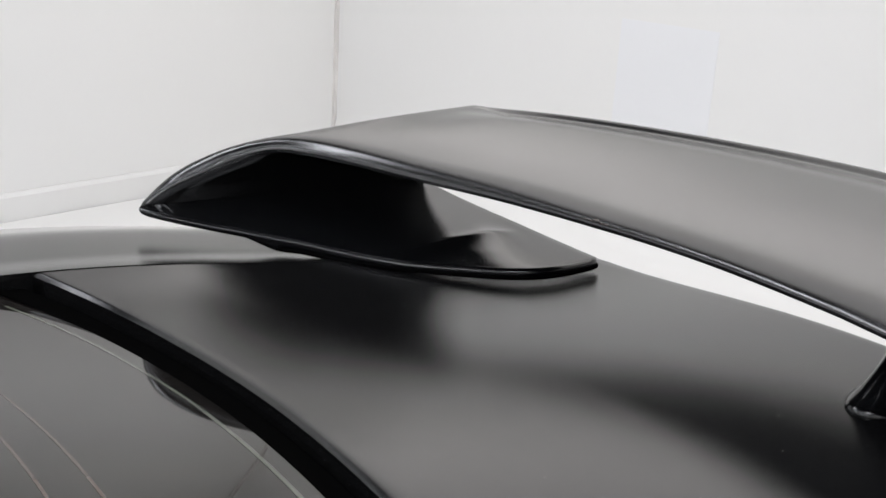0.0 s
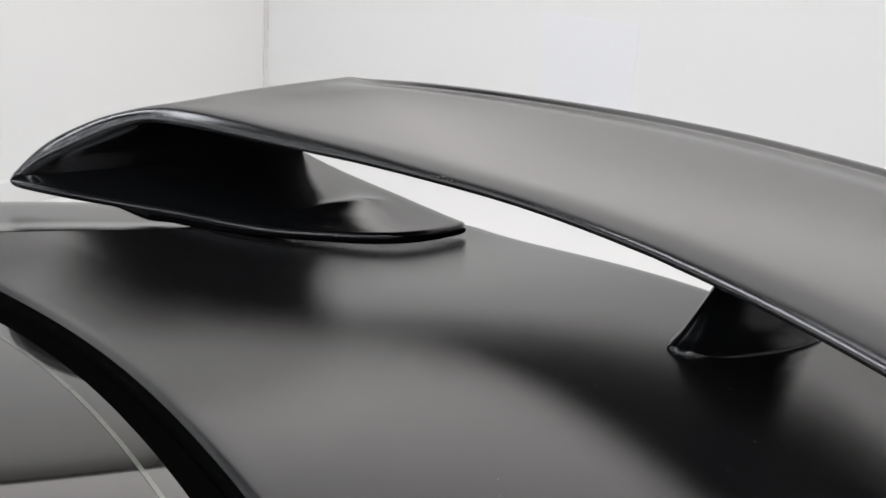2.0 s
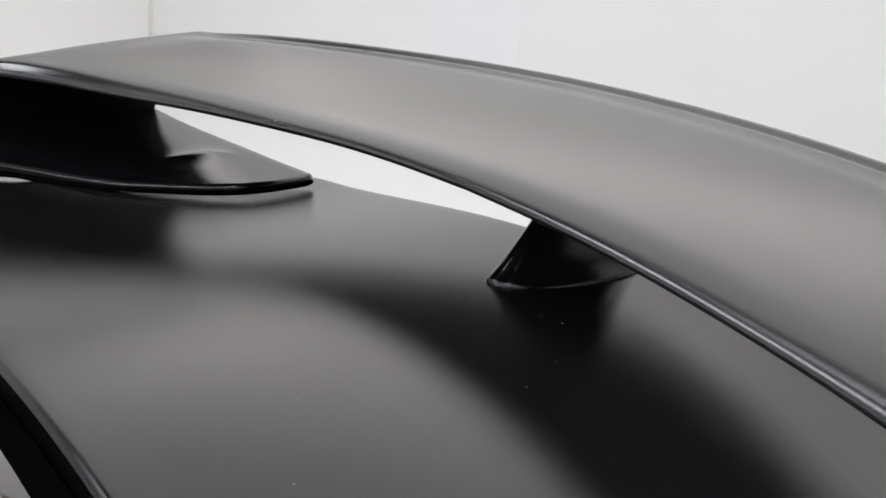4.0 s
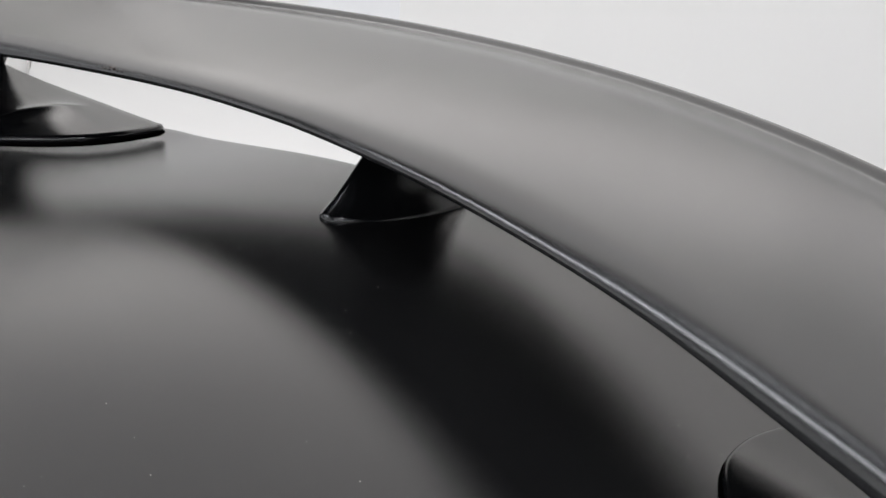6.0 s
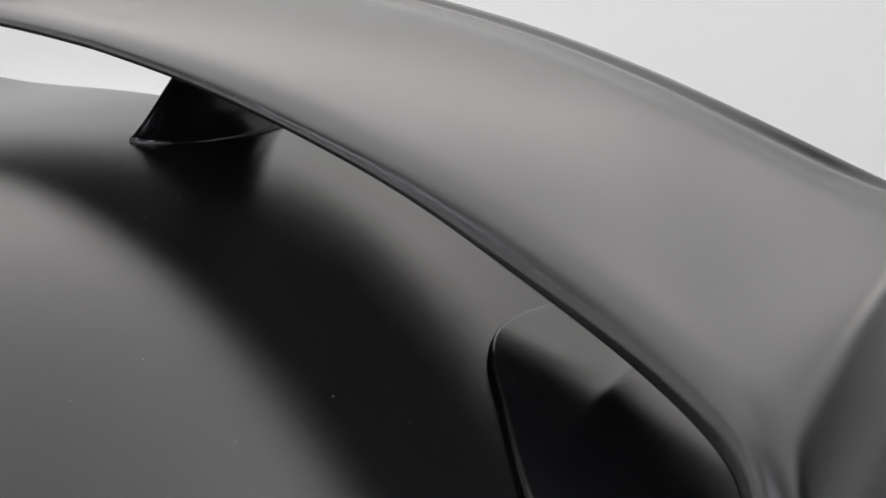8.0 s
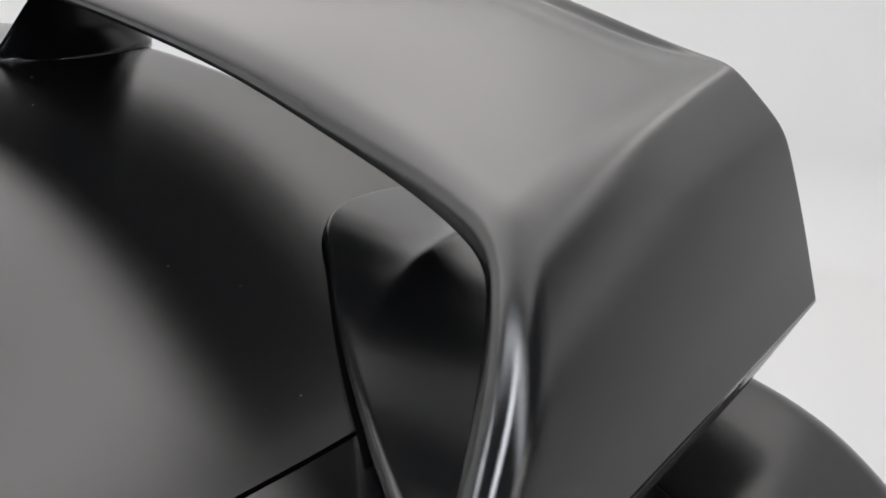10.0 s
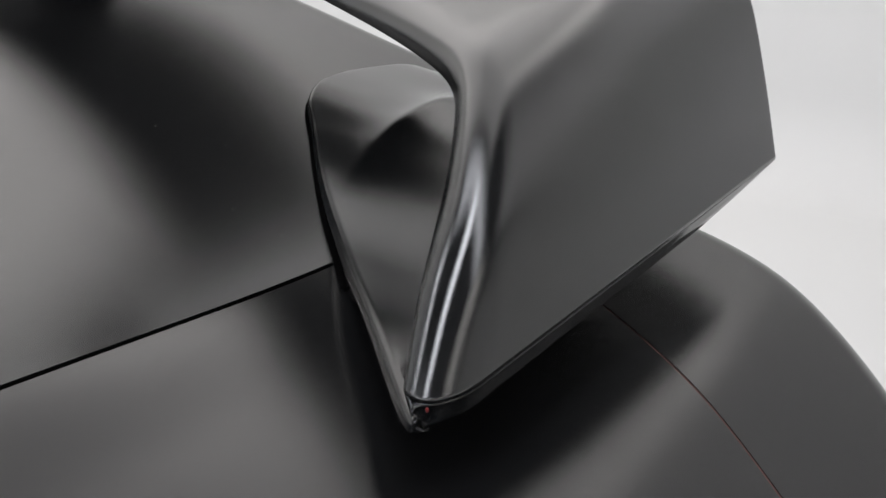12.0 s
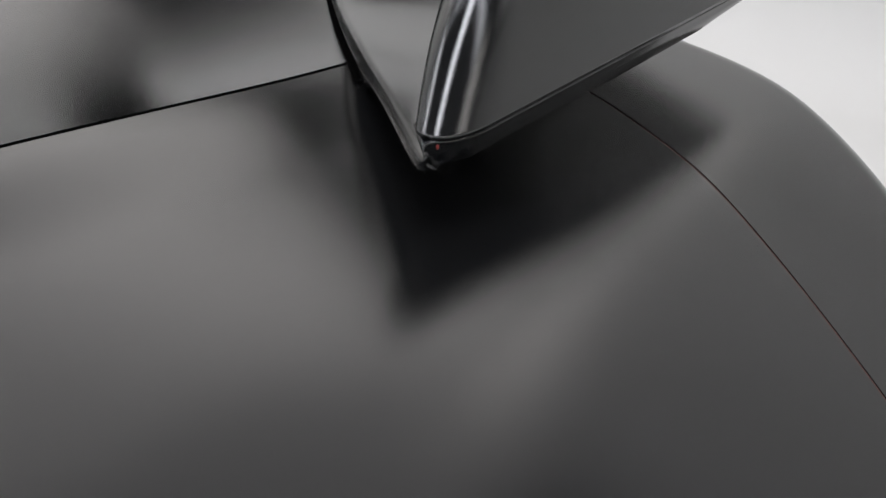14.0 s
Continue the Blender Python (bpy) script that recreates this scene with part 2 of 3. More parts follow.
# twin tubes that run away from the back wall
for across in (1.66, 1.84, 3.80, 3.98):
    tagged(panel_lamp(across, 3.55, 0.155, 1.6, 10.0, COOL), STRIP, "strip light", group="strip lights")
# unseen warm strip added to throw the streak on the quarter panel
tagged(panel_lamp(4.14, 0.57, 0.20, 1.08, 2.3, WARM), STRIP, "strip light", group="strip lights")
# extra strips added out of view only to brighten the side walls
for across, power, tone in ((0.4, 3.0, COOL), (6.3, 5.0, WARM), (6.8, 5.0, WARM)):
    for ahead in (3.0, 5.0, 6.9):
        tagged(panel_lamp(across, ahead, 0.16, 1.8, power, tone), STRIP, "strip light", group="strip lights")


# ---- the car body ----
def seam_x(y):
    """Half-width of the lid at y."""
    d = y + 0.14
    return 0.5212 - 0.1191 * d - 0.23 * d * d


def lid_z(ax, y):
    z = -0.0022 + 0.006 * y - 0.400 * ax**2 - 0.013 * ax**2 * y + 0.86 * ax**4
    z += 0.02 * max(0.0, y + 0.04) ** 2
    f = max(0.0, -0.1 - y)
    g = 0.2 * math.tanh(f / 0.2)
    q = (ax / 0.53) ** 2
    return z - 0.02 * (math.sqrt(min(y + 0.03, 0.0) ** 2 + 0.0016) - 0.04) * (1 - 0.8 * q) + 0.55 * g * g * q


def rear_y(ax):
    """Where the deck begins to roll over to the rear."""
    return 0.118 - 0.092 * step(0.42, 0.60, ax) - 3.2 * max(0, min(ax, 0.74) - 0.585) ** 2 - 1.1 * max(0, ax - 0.74)


ROLL = 0.03


def body_z(ax, y):
    s = seam_x(y)
    if ax <= s:
        return lid_z(ax, y)
    # beside the lid the shoulder runs out almost flat, then breaks softly down
    d = ax - s
    brk = d - 0.165
    return lid_z(s, y) - 0.004 * step(0, 0.06, d) - 0.06 * d - 0.11 * (brk + math.sqrt(brk * brk + 0.0004) - 0.0012)


def body_point(ax, w, side):
    """w up to 0: metres ahead of the roll-over; 0 to 1: round the roll; past 1: metres down + 1."""
    y0 = rear_y(ax)
    if w <= 0:
        return Vector((side * ax, y0 + w, body_z(ax, y0 + w)))
    a = min(w, 1) * math.pi / 2
    return Vector((side * ax, y0 + ROLL * math.sin(a), body_z(ax, y0 + ROLL * math.sin(a) * 0.3) - ROLL * (1 - math.cos(a)) - max(0, w - 1)))


def edge_y(x):
    """The lid's front edge, along the rear window."""
    x = abs(x)
    return -0.328 - 0.08 * x * x - 0.598 * x**4 - 4.083 * x**8


def with_lip(bm, depth=0.02):
    """Folds the rim of an open sheet down, with a small rounding."""
    rim = [e for e in bm.edges if e.is_boundary]
    for e in rim:
        e.smooth = False
    bm.normal_update()
    for dz in (-0.0008, -0.0015, -depth):
        ret = bmesh.ops.extrude_edge_only(bm, edges=rim)
        vs = [g for g in ret["geom"] if isinstance(g, bmesh.types.BMVert)]
        for v in vs:
            v.co.z += dz
        rim = [g for g in ret["geom"] if isinstance(g, bmesh.types.BMEdge) and g.is_boundary]
    return bm


car = new("car")
car.location = (0, 0, 0)
tagged(car, "satin black sports coupe with a large rear wing", "car")


def lid():
    rows = []
    ts = [0, 0.0015, 0.003, 0.006, 0.01, 0.015, 0.03, *np.linspace(0.06, 1, 44), *(1 + np.linspace(0.06, 1, 16)), 2.25, 2.5]
    for u in np.linspace(-1, 1, 91):
        row = []
        for t in ts:
            # the far lateral reach follows the seam
            y = edge_y(u * 0.53) + t * (rear_y(abs(u) * 0.53) - edge_y(u * 0.53)) if t <= 1 else rear_y(abs(u) * 0.53)
            ax = abs(u) * (seam_x(y) - 0.0016)
            if t <= 1:
                p = Vector((0, y, lid_z(ax, y) - 0.003 * max(0, 1 - t / 0.015) ** 2))
            else:
                p = body_point(ax, t - 1, 1)
            row.append((math.copysign(ax, u), p.y, p.z))
        rows.append(row)
    bm, _ = grid_bm(rows)
    return mesh_ob("trunk_lid", with_lip(bm), SATIN, car, facing=UP)


lid()

def split_y(ax):
    """The joint between quarter panel and bumper."""
    d = ax - 0.7
    return -0.1300 - 0.617 * d - 1.194 * d * d


def quarter(side):
    rows = []
    for t in np.linspace(0, 1, 60):
        row = []
        for k in np.linspace(0, 1, 50):
            ax0 = 0.53 + k * 0.35
            y = -1.3 + t * (split_y(ax0) - 0.0008 + 1.3)
            ax = seam_x(max(y, -0.55)) + 0.0016 + k * 0.35
            for _ in range(3):
                y = -1.3 + t * (split_y(ax) - 0.0008 + 1.3)
                ax = seam_x(max(y, -0.55)) + 0.0016 + k * 0.35
            row.append((side * ax, y, body_z(ax, max(y, -0.55))))
        x, y, z = row[-1]
        row += [(side * (abs(x) + 0.012), y, z - 0.05), (side * (abs(x) + 0.015), y, z - 0.2), (side * abs(x), y, FLOOR + 0.2)]
        rows.append(row)
    bm, _ = grid_bm(rows)
    return mesh_ob("quarter_panel", with_lip(bm), SATIN, car, facing=UP)


def bumper(side):
    rows = []
    for k in np.linspace(0, 1, 60):
        ax = 0.536 + k * 0.35
        row = []
        y0, y1 = split_y(ax) + 0.0008, rear_y(ax)
        for t in np.linspace(0, 1, 14):
            y = y0 + t * (max(y1, y0 + 0.004) - y0)
            row.append((side * ax, y, body_z(ax, y)))
        for w in (*np.linspace(0.06, 1, 16), 1.25, 1.5):
            p = body_point(ax, w, side)
            row.append(tuple(p))
        rows.append(row)
    for dx, dz in ((0.012, 0.03), (0.016, 0.12), (0.012, 0.40)):
        rows.append([(x + side * dx, y, z - dz) for x, y, z in rows[59]])
    bm, _ = grid_bm(rows)
    return mesh_ob("rear_bumper", with_lip(bm), SATIN, car, facing=UP)


for side in (-1, 1):
    quarter(side)
    bumper(side)


def joint_edge(side):
    """The raw red-brown edge that shows in the joint."""
    rows = []
    for k in np.linspace(0, 1, 50):
        ax = 0.54 + k * 0.32
        y = split_y(ax)
        z = body_z(ax, y)
        rows.append([(side * ax, y, z - 0.0007), (side * ax, y + 0.0009, z - 0.0007), (side * ax, y + 0.0009, z - 0.006), (side * ax, y, z - 0.006)])
    bm, _ = grid_bm(rows, close_v=True)
    return mesh_ob("joint_edge", bm, PRIMER, car, "red-brown edge in the bumper joint", facing=UP)


for side in (-1, 1):
    joint_edge(side)


# dark channel under the joints
def channel():
    rows = []
    for u in np.linspace(-1, 1, 61):
        row = []
        ax = abs(u) * 0.80
        for y in np.linspace(-0.9, min(0.02, rear_y(ax) - 0.03), 40):
            row.append((math.copysign(ax, u), y, body_z(ax, y) - 0.03 - 0.05 * step(-0.30, -0.36, y) * step(0.6, 0.5, ax)))
        rows.append(row)
    bm, _ = grid_bm(rows)
    return mesh_ob("body_shell", bm, GAP, car, facing=UP)


channel()


# rear window with its rubber seal
def seal_point(x, s):
    """s: 0 at the lid's edge, 1 at the glass."""
    y = edge_y(x) - 0.003 - (0.019 + 0.04 * x * x) * s
    return (x, y, lid_z(abs(x), edge_y(x)) - 0.014 + 0.004 * s * s)


def glass_z(x, y):
    x0 = min(abs(x), 0.62)
    d = max(0, edge_y(x0) - 0.022 - 0.04 * x0 * x0 - y)
    return lid_z(x0, edge_y(x0)) - 0.009 + 0.135 * d + 0.10 * d * d - 0.15 * max(0, abs(x) - 0.38) ** 2


def window():
    rows = [[seal_point(x, s) for s in np.linspace(0, 1, 8)] for x in np.linspace(-0.536, 0.536, 81)]
    bm, _ = grid_bm(rows)
    mesh_ob("window_seal", with_lip(bm, 0.02), RUBBER, car, facing=UP)
    rows = []
    for x in np.linspace(-0.53, 0.53, 81):
        y1 = edge_y(x) - 0.0225 - 0.04 * x * x
        rows.append([(x, y, glass_z(x, y)) for y in np.linspace(y1, -0.85, 40)])
    bm, _ = grid_bm(rows)
    g = mesh_ob("rear_window", with_lip(bm, 0.004), GLASS, car, "tinted rear window with fine heating wires", facing=UP)
    for k in range(9):
        d = 0.117 + 0.028 * k
        row = []
        for x in np.linspace(-0.46, 0.46, 61):
            y = -0.350 - d - 0.33 * x * x
            row.append([(x, y - 0.0011, glass_z(x, y - 0.0011) + 0.00015), (x, y + 0.0011, glass_z(x, y + 0.0011) + 0.00015)])
        bm, _ = grid_bm(row)
        mesh_ob("heating_wire", bm, DEFROST, g, facing=UP)
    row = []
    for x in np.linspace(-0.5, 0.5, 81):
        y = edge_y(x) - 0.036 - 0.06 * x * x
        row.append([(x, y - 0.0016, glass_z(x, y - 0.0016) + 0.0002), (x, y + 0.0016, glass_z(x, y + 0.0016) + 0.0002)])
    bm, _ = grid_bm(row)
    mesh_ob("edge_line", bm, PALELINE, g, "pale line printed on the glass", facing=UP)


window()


def roof():
    """The plain roof behind the rear window, and the panel that closes the tail."""
    rows = []
    for x in np.linspace(-0.535, 0.535, 41):
        s = step(0.45, 0.535, abs(x))
        rows.append([(x, y, (glass_z(min(abs(x), 0.45), -0.85) + 0.03 * (-0.85 - y)) * (1 - s) + (body_z(0.53, -0.55) + 0.004) * s) for y in np.linspace(-0.853, -1.3, 12)])
    bm, _ = grid_bm(rows)
    mesh_ob("roof", with_lip(bm), SATIN, car, facing=UP)
    mesh_ob("tail_panel", box_bm(-0.84, 0.84, -1.29, -1.27, FLOOR + 0.2, -0.16, 0.003), GAP, car, smooth=False)


roof()

# ---- rear wing ----
def even(x, c):
    return c[0] + c[1] * x**2 + c[2] * x**4 + c[3] * x**6


def le(x):
    return np.array([x, even(x, (-0.0329, -0.1888, -0.8497, 1.6094)), even(x, (0.0735, -0.186, 0.5249, -1.0063))])


def te(x):
    return np.array([x, even(x, (0.1967, -0.476, -0.9091, 3.4002)), even(x, (0.1120, -0.0532, 0.0436, -0.3944))])


# the ends, from the blade round the fold and down to the split line: leading edge, trailing edge and the swell between
FRONT = [(0.583, -0.1620, 0.0470), (0.600, -0.1860, 0.0392), (0.617, -0.2090, 0.0300), (0.6365, -0.2420, 0.0105), (0.6475, -0.2640, -0.0168)]
REAR = [(0.570, 0.0560, 0.0868), (0.603, 0.0500, 0.0630), (0.612, 0.0480, 0.0440), (0.624, 0.0440, 0.0170), (0.637, 0.0370, -0.0118)]
SWELL = (0.0025, 0.0025, 0.0, 0.0, 0.0)
COUNTS = (20, 24, 18, 26, 24)
BLADE_X = (0, 0.09, 0.18, 0.27, 0.36, 0.45, 0.5, 0.545)
BLADE = 170
LEAD = spline([le(x)[1:] for x in BLADE_X[:5]] + [(-0.0955, 0.0486), (-0.1145, 0.0474), (-0.1375, 0.0470)], BLADE, knots=np.array(BLADE_X))
TRAIL = spline([te(x)[1:] for x in BLADE_X[:6]] + [(0.0750, 0.0945), (0.0640, 0.0880)], BLADE, knots=np.array(BLADE_X))


def wing_line(v):
    """Points across the wing at chord share v, from the middle out, over the fold and down to the split line."""
    pts = []
    for x, a, b in zip(np.linspace(0, 0.545, BLADE), LEAD, TRAIL):
        p = np.array((x, *(a + v * (b - a))))
        p[2] += 0.003 * math.sin(math.pi * v)
        pts.append(p)
    for f, r, dome, n in zip(FRONT, REAR, SWELL, COUNTS):
        a, b = pts[-1], np.array(f) * (1 - v) + np.array(r) * v + np.array((0, 0, dome)) * math.sin(math.pi * v)
        pts += [a + (b - a) * k / n for k in range(1, n + 1)]
    # the trailing edge dips and kicks up again into a small lip
    for p in pts:
        p[2] -= (0.0036 * step(0.78, 0.95, v) * (1 - step(0.955, 0.994, v)) + 0.0016 * step(0.6, 1, v)) * step(0.57, 0.50, p[0])
    pts = np.array(pts)
    for _ in range(int(50 + 130 * step(0.5, 0, v))):
        pts[1:-1] = (pts[:-2] + 2 * pts[1:-1] + pts[2:]) / 4
    return pts


def far(p):
    """The same place on the other end, which reaches a little further out."""
    x, y, z = p
    return (-x - 0.03 * step(0.25, 0.55, x), y - 0.022 * step(-0.10, -0.265, y) * step(0.5, 0.62, x), z)


def far_pad(p):
    x, y, z = far(p)
    return (-p[0] - 0.03, y, z + 0.003 * step(0.60, 0.45, p[0]))


END = {}


def wing():
    vs = [0, 0.0004, 0.0015, 0.004, 0.008, 0.014, 0.022, 0.032, 0.045, 0.06, 0.08, 0.105, 0.14, 0.18, 0.23, 0.29, 0.36, 0.44, 0.52, 0.61, 0.70, 0.76, 0.80, 0.84, 0.88, 0.91, 0.935, 0.95, 0.96, 0.97, 0.98, 0.986, 0.992, 0.996, 1.0]
    rails = np.array([wing_line(v) for v in vs])
    n = rails.shape[1]
    du = np.gradient(rails, axis=1)
    dv = np.gradient(rails, np.array(vs), axis=0)
    nrm = np.cross(du, dv)
    nrm /= np.linalg.norm(nrm, axis=2, keepdims=True)
    for _ in range(10):
        nrm[:, 1:-1] = (nrm[:, :-2] + 2 * nrm[:, 1:-1] + nrm[:, 2:]) / 4
    nrm /= np.linalg.norm(nrm, axis=2, keepdims=True)
    bend = BLADE - 1 + np.cumsum(COUNTS)
    at = np.arange(n)
    out = np.array([step(70, bend[0], q) for q in at])
    leg = np.array([step(bend[0] - 14, bend[2], q) for q in at])
    low_leg = np.array([min(1, max(0, (q - bend[0]) / (bend[4] - bend[0]))) ** 1.2 for q in at])
    blunt = 0.14 - 0.03 * out - 0.02 * leg
    upper = 0.0081 + 0.0055 * out + 0.0026 * leg - 0.0030 * low_leg
    lower = 0.0099 - 0.0060 * out + 0.0045 * leg + 0.020 * low_leg * (1 - low_leg)
    top, low = rails.copy(), rails.copy()
    for i, v in enumerate(vs):
        bulk = 2 + 0.2 * leg
        round_nose = np.maximum(0, 1 - (1 - np.minimum(v / blunt, 1)) ** bulk) ** (1 / bulk)
        tail = math.sqrt(max(0, 1 - max(0, 1 - (1 - v) / 0.012) ** 2))
        blade = 1 - 0.6 * step(0.2, 1, v)
        plate = 0.94 * (1 - v) + 0.06
        full = round_nose * tail * (blade * (1 - out) + plate * out)
        top[i] += nrm[i] * (upper * full)[:, None]
        low[i] -= nrm[i] * (lower * full)[:, None]
    # the lower end is cut level, along the split line
    tail_n = 30
    for side_pts in (top, low):
        end = side_pts[:, -1].copy()
        run = end - side_pts[:, -6]
        want = -0.0170 + 0.0050 * np.clip((end[:, 1] + 0.264) / 0.30, 0, 1)
        shift = run * ((want - end[:, 2]) / run[:, 2])[:, None]
        for k in range(tail_n):
            side_pts[:, n - tail_n + k] += shift * ((k + 1) / tail_n) ** 2
    END["v"], END["out"], END["in"] = np.array(vs), top[:, -1].copy(), low[:, -1].copy()
    loop = np.concatenate([top, low[::-1][1:-1]], axis=0)
    rows = [[far(p) for p in loop[:, k]] for k in range(n - 1, 0, -1)] + [[tuple(p) for p in loop[:, k]] for k in range(n)]
    bm, vv = grid_bm(rows, close_v=True)
    bm.faces.new(vv[0])
    bm.faces.new(vv[-1])
    # the blade's underside is bare matte black
    bm.faces.ensure_lookup_table()
    k = loop.shape[0]
    for i, f in enumerate(bm.faces):
        if i < (len(rows) - 1) * k and len(vs) <= i % k < k - 10 and abs(i // k - (n - 1)) < BLADE:
            f.material_index = 1
    ob = mesh_ob("rear_wing", bm, WINGPAINT, car, "satin black rear wing with drooping end plates")
    ob.data.materials.append(UNDER)
    return ob


rear_wing = wing()

# the pad's rim on the deck, and the share of the chord at which each of its points meets the split line
RIM = [(0.6510, -0.2680), (0.6440, -0.2630), (0.6240, -0.2460), (0.5980, -0.2235), (0.5395, -0.1740), (0.4487, -0.0940), (0.3986, -0.0470), (0.3660, -0.0160), (0.3520, 0.0080), (0.3485, 0.0320), (0.3520, 0.0600), (0.3590, 0.0840), (0.3660, 0.0900)]
MEET = (0.0, 0.008, 0.05, 0.12, 0.24, 0.46, 0.61, 0.725, 0.81, 0.87, 0.93, 0.975, 1.0)


def split_at(w, line):
    """A point of the split line at chord share w."""
    return np.array([np.interp(w, END["v"], END[line][:, i]) for i in range(3)])


def crest(x, y):
    """The curved ridge in the top of the pad."""
    d = x - (0.448 + 2.2 * (y - 0.005) ** 2)
    reach = step(-0.115, -0.02, y) * step(0.055, 0.005, y)
    near = math.sqrt(d * d + 0.000003) - 0.0017
    return 0.0056 * reach * math.exp(-near / (0.018 if d < 0 else 0.022))


def foot(side):
    """The lower piece of an end: a pad on the deck with a rolled rim that flares up to the split line."""
    n = 210
    rim3 = np.array([(x, y, lid_z(x, y) + 0.0085 if x < 0.5 else -0.0215 - 0.12 * max(0, 0.65 - x) ** 1.05) for x, y in RIM])
    knots = np.r_[0, np.cumsum(np.linalg.norm(np.diff(rim3, axis=0), axis=1) + 0.004)]
    pick = np.round(2999 * np.linspace(0, 1, n) ** 1.5).astype(int)
    a = glide(rim3, knots, 3000)
    for _ in range(1500):
        a[1:-1] = (a[:-2] + 2 * a[1:-1] + a[2:]) / 4
    a = a[pick]
    w = glide(np.array(MEET)[:, None], knots, 3000)[pick, 0]
    b, o = np.array([split_at(q, "in") for q in w]), np.array([split_at(q, "out") for q in w])
    run = np.gradient(a[:, :2], axis=0)
    run /= np.linalg.norm(run, axis=1, keepdims=True)
    rows, skirt = [], []
    chin = np.array((0.6530, -0.2675, -0.0230))
    for k in range(n):
        inward = np.array((run[k, 1], -run[k, 0], 0.0))
        if inward @ (b[k] - a[k]) < 0:
            inward = -inward
        free, zt = step(0.535, 0.57, a[k, 0]), a[k, 2]
        deck = body_z(a[k, 0], a[k, 1])
        zb = (deck - 0.003) * (1 - free) + (zt - 0.0080) * free
        r = 0.0045
        up = np.array((0, 0, 1.0))
        base = np.array((a[k, 0], a[k, 1], 0))
        row = [base + inward * 0.010 + up * zb, base + inward * 0.0015 + up * zb]
        for q in np.linspace(0, math.pi / 2, 8):
            row.append(base + inward * r * (1 - math.cos(q)) + up * (zt - r * (1 - math.sin(q))))
        top = row[-1]
        for q in np.linspace(0, 1, 96)[1:]:
            p = top + (b[k] - top) * q
            p[2] = zt + (b[k, 2] - zt) * (0.45 * q + 0.55 * q * q)
            p[2] += crest(p[0], p[1]) * min(1, q * 6)
            row.append(p)
        lip = o[k]
        fall = min(1, (n - 1 - k) / 40) * 0.7 + 0.3
        row += [(b[k] + lip) / 2 - up * 0.0004, lip - up * 0.0004]
        width = np.linalg.norm(b[k] - lip)
        side_in = (b[k] - lip) / width if width > 0.004 else np.array((-1.0, 0.2, 0.0))
        for din, dz in ((0.0003, 0.0012), (0.0004, 0.004), (0.0012, 0.0075), (0.0032, 0.0102), (0.0065, 0.0118), (0.012, 0.0122)):
            row.append(lip + side_in * min(din, width + 0.004) - up * dz * fall)
        if k < 22:
            # the front closes in a rounded chin
            close = math.sqrt(1 - (1 - (k + 0.3) / 22.3) ** 2)
            row = [chin + (p - chin) * close for p in row]
        rows.append(row)
        ground = base + up * deck
        if free < 0.2:
            skirt.append([ground - inward * 0.0012 - up * 0.001, ground - inward * 0.0012 + up * 0.0014, ground + inward * 0.003 + up * 0.0018, ground + inward * 0.003 - up * 0.001])
    rows = np.array(rows)
    for _ in range(14):
        rows[1:40] = (rows[:39] + 2 * rows[1:40] + rows[2:41]) / 4
    turn = (lambda p: tuple(p)) if side > 0 else far_pad
    bm, vv = grid_bm([[turn(p) for p in r] for r in rows], close_v=True)
    bm.faces.new(vv[0])
    bm.faces.new(vv[-1])
    wide = len(rows[0])
    ob = mesh_ob("wing_foot", bm, SEMI, rear_wing, crown=range(120 * wide + 30, 120 * wide + 60))
    bm, vv = grid_bm([[turn(p) for p in r] for r in skirt], close_v=True)
    bm.faces.new(vv[0])
    bm.faces.new(vv[-1])
    mesh_ob("gasket", bm, RUBBER, ob, "thin black rubber gasket under the pad")
    return ob


for side in (-1, 1):
    foot(side)


def strut():
    rows = []
    n = 40
    for h, y0, y1, wd in ((-0.004, 0.0, 0.146, 0.034), (0.002, 0.0, 0.146, 0.034), (0.004, 0.003, 0.143, 0.0325), (0.012, 0.011, 0.138, 0.027), (0.025, 0.020, 0.134, 0.023), (0.044, 0.036, 0.130, 0.020), (0.085, 0.066, 0.124, 0.017)):
        row = []
        for k in range(n):
            a = 2 * math.pi * k / n
            c, s = math.cos(a), math.sin(a)
            y = (y0 + y1) / 2 - (y1 - y0) / 2 * c
            x = wd * s * (1 - 0.15 * c)
            row.append((x, y, h + (lid_z(abs(x), y) if h < 0.02 else -0.004)))
        rows.append(row)
    bm, vv = grid_bm(rows, close_v=True)
    bm.faces.new(vv[0])
    bm.faces.new(vv[-1])
    return mesh_ob("wing_strut", bm, SEMI, rear_wing)


strut()


def wheel(side):
    """A rear tyre with its dished rim, under the quarter panel."""
    w = new("rear_wheel")
    w.parent = car
    def ring(prof, name, mat):
        rows = []
        for k in range(48):
            a = 2 * math.pi * k / 48
            rows.append([(side * x, -0.62 + r * math.cos(a), FLOOR + 0.325 + r * math.sin(a)) for x, r in prof])
        bm, _ = grid_bm(rows, close_u=True)
        return mesh_ob(name, bm, mat, w)
    ring([(0.66, 0.22), (0.645, 0.25), (0.645, 0.30), (0.66, 0.32), (0.70, 0.325), (0.82, 0.325), (0.86, 0.32), (0.875, 0.30), (0.875, 0.25), (0.86, 0.22), (0.66, 0.22)], "tyre", TYRE)
    ring([(0.70, 0.001), (0.84, 0.001), (0.84, 0.05), (0.825, 0.09), (0.83, 0.19), (0.862, 0.222), (0.66, 0.222), (0.70, 0.19), (0.70, 0.001)], "rim", GLOSS)


for side in (-1, 1):
    wheel(side)


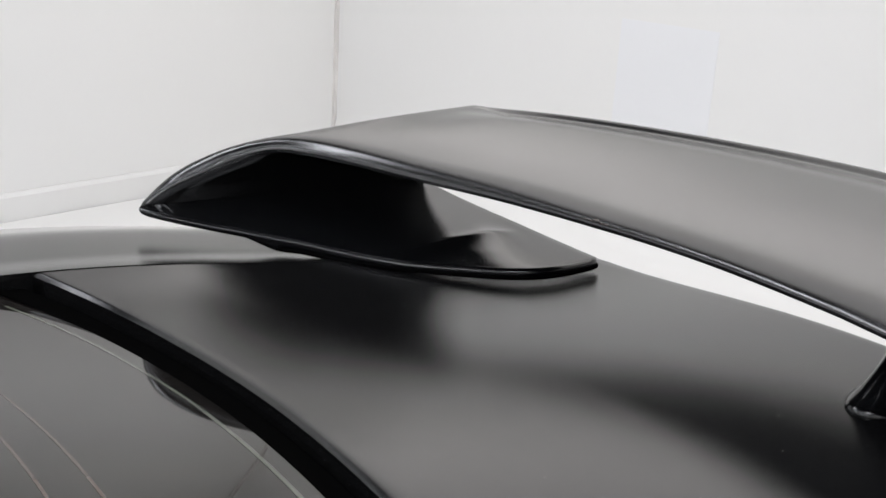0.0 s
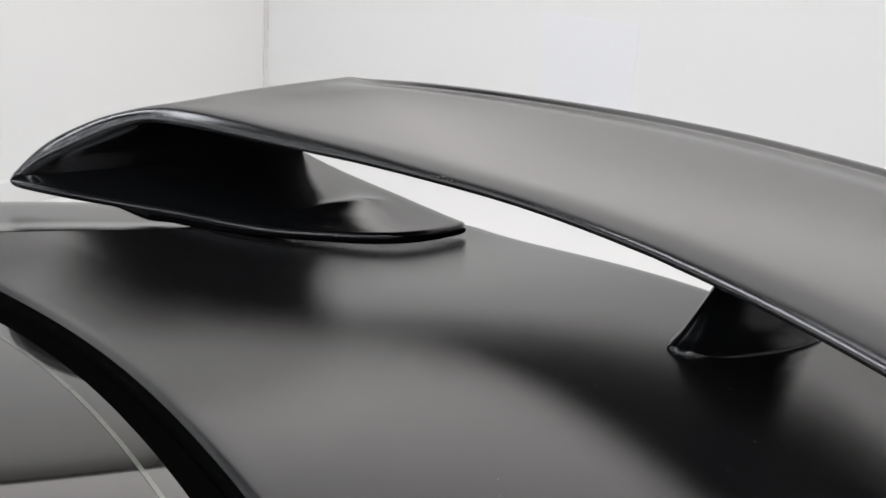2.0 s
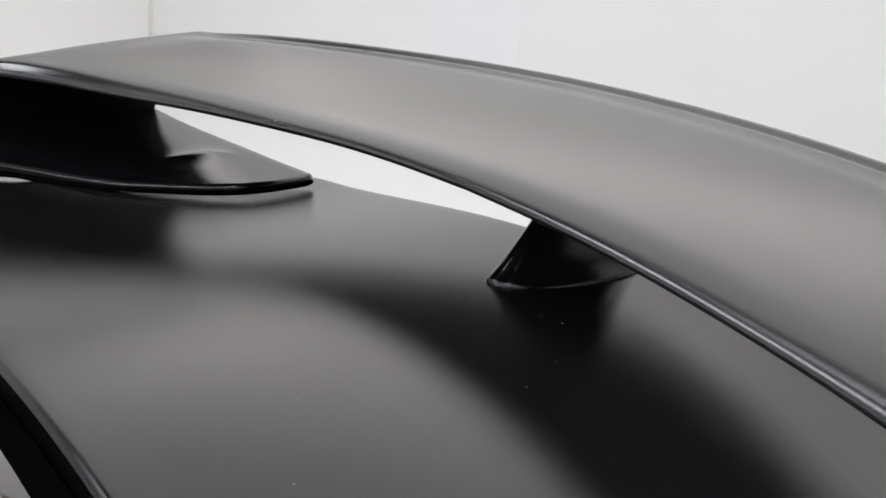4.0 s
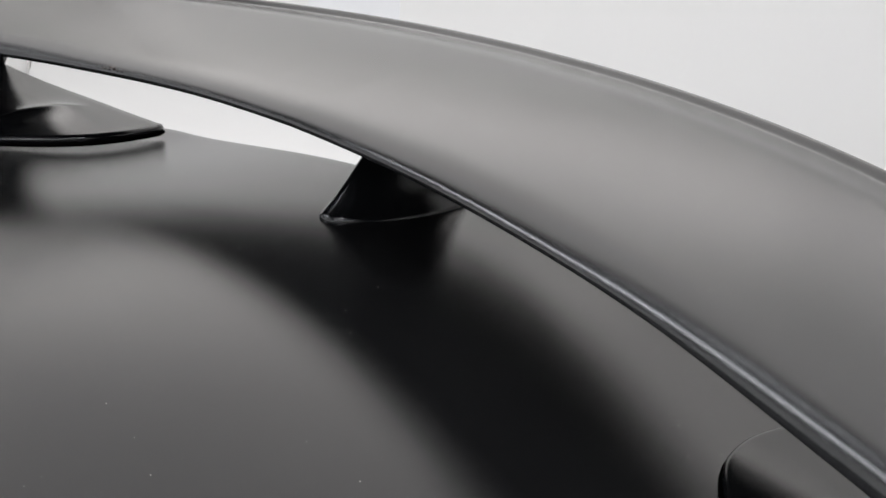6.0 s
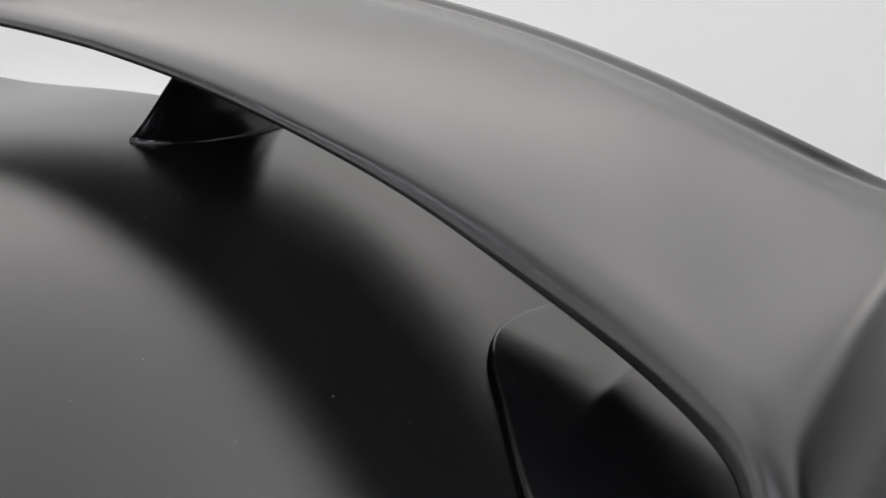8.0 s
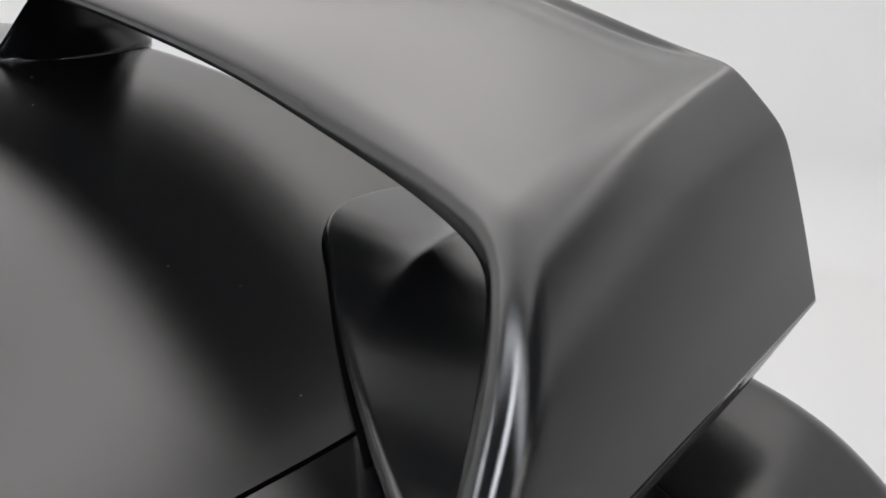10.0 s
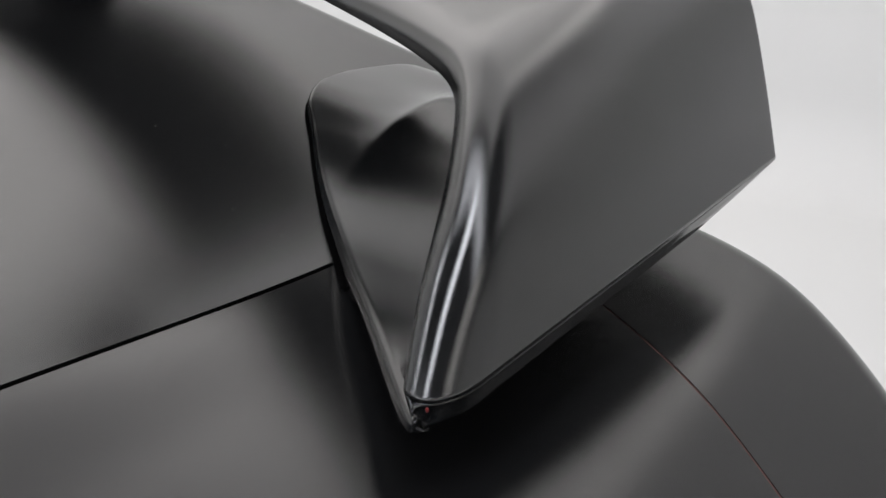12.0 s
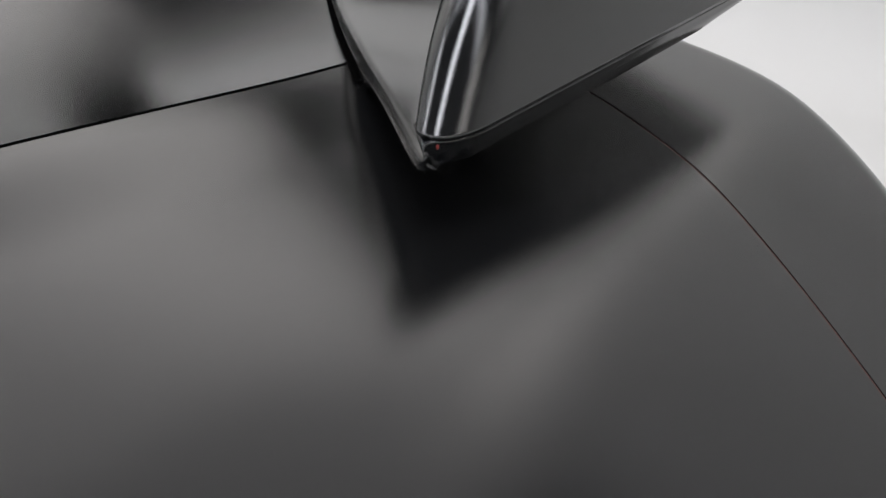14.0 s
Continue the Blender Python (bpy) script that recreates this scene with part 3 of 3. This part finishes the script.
# ---- dust on the paint ----
def dust():
    rng = random.Random(11)
    spots = [(-0.019, -0.061), (-0.073, -0.162), (-0.008, -0.115), (0.208, -0.038), (0.308, -0.148), (0.278, -0.088), (0.44, -0.22)]
    spots += [(rng.uniform(-0.5, 0.5), rng.uniform(-0.32, 0.05)) for _ in range(190)]
    points = [Vector((x, y, lid_z(abs(x), y))) for x, y in spots]
    bm = bmesh.new()
    for p in points:
        r = rng.choice((0.00026, 0.00032, 0.00042, 0.0006))
        a = rng.uniform(0, 6.28)
        ring = [bm.verts.new(p + Vector((r * rng.uniform(0.6, 1.5) * math.cos(a + i * 1.57), r * math.sin(a + i * 1.57), -0.0001))) for i in range(4)]
        top = bm.verts.new(p + Vector((0, 0, r * 0.7)))
        for i in range(4):
            bm.faces.new((ring[i], ring[(i + 1) % 4], top))
    ob = mesh_ob("dust", bm, DUST, smooth=False)
    return tagged(ob, "fine pale dust specks on the black trunk lid", "dust", kind="stuff")


dust()


def red_chip():
    """A tiny red mark at the front end of the split line."""
    bm = bmesh.new()
    bmesh.ops.create_icosphere(bm, subdivisions=1, radius=0.001, matrix=Matrix.Translation((0.6545, -0.2630, -0.0192)) @ Matrix.Diagonal((0.6, 0.5, 1.0, 1)))
    return mesh_ob("paint_chip", bm, RED, rear_wing, "tiny red mark on the black paint")


red_chip()


def chip():
    """A small scuff on the wing's leading edge."""
    bm = bmesh.new()
    rng = random.Random(4)
    for k in range(5):
        x = -0.222 - 0.006 * k
        p = le(x)
        c = Vector((x, p[1] + 0.0005, p[2] + 0.004 + rng.uniform(-0.001, 0.001)))
        w, h = rng.uniform(0.002, 0.004), rng.uniform(0.0002, 0.0005)
        ring = [bm.verts.new(c + Vector((dx * w, -0.0012, dz * h))) for dx, dz in ((-1, 0), (0, -1), (1, 0), (0, 1))]
        bm.faces.new(ring)
        tip = bm.verts.new(c + Vector((0, 0.003, 0)))
        for i in range(4):
            bm.faces.new((ring[i], ring[(i + 1) % 4], tip))
    return mesh_ob("scuff", bm, DEFROST, rear_wing, "pale scuff on the leading edge", smooth=False)


chip()
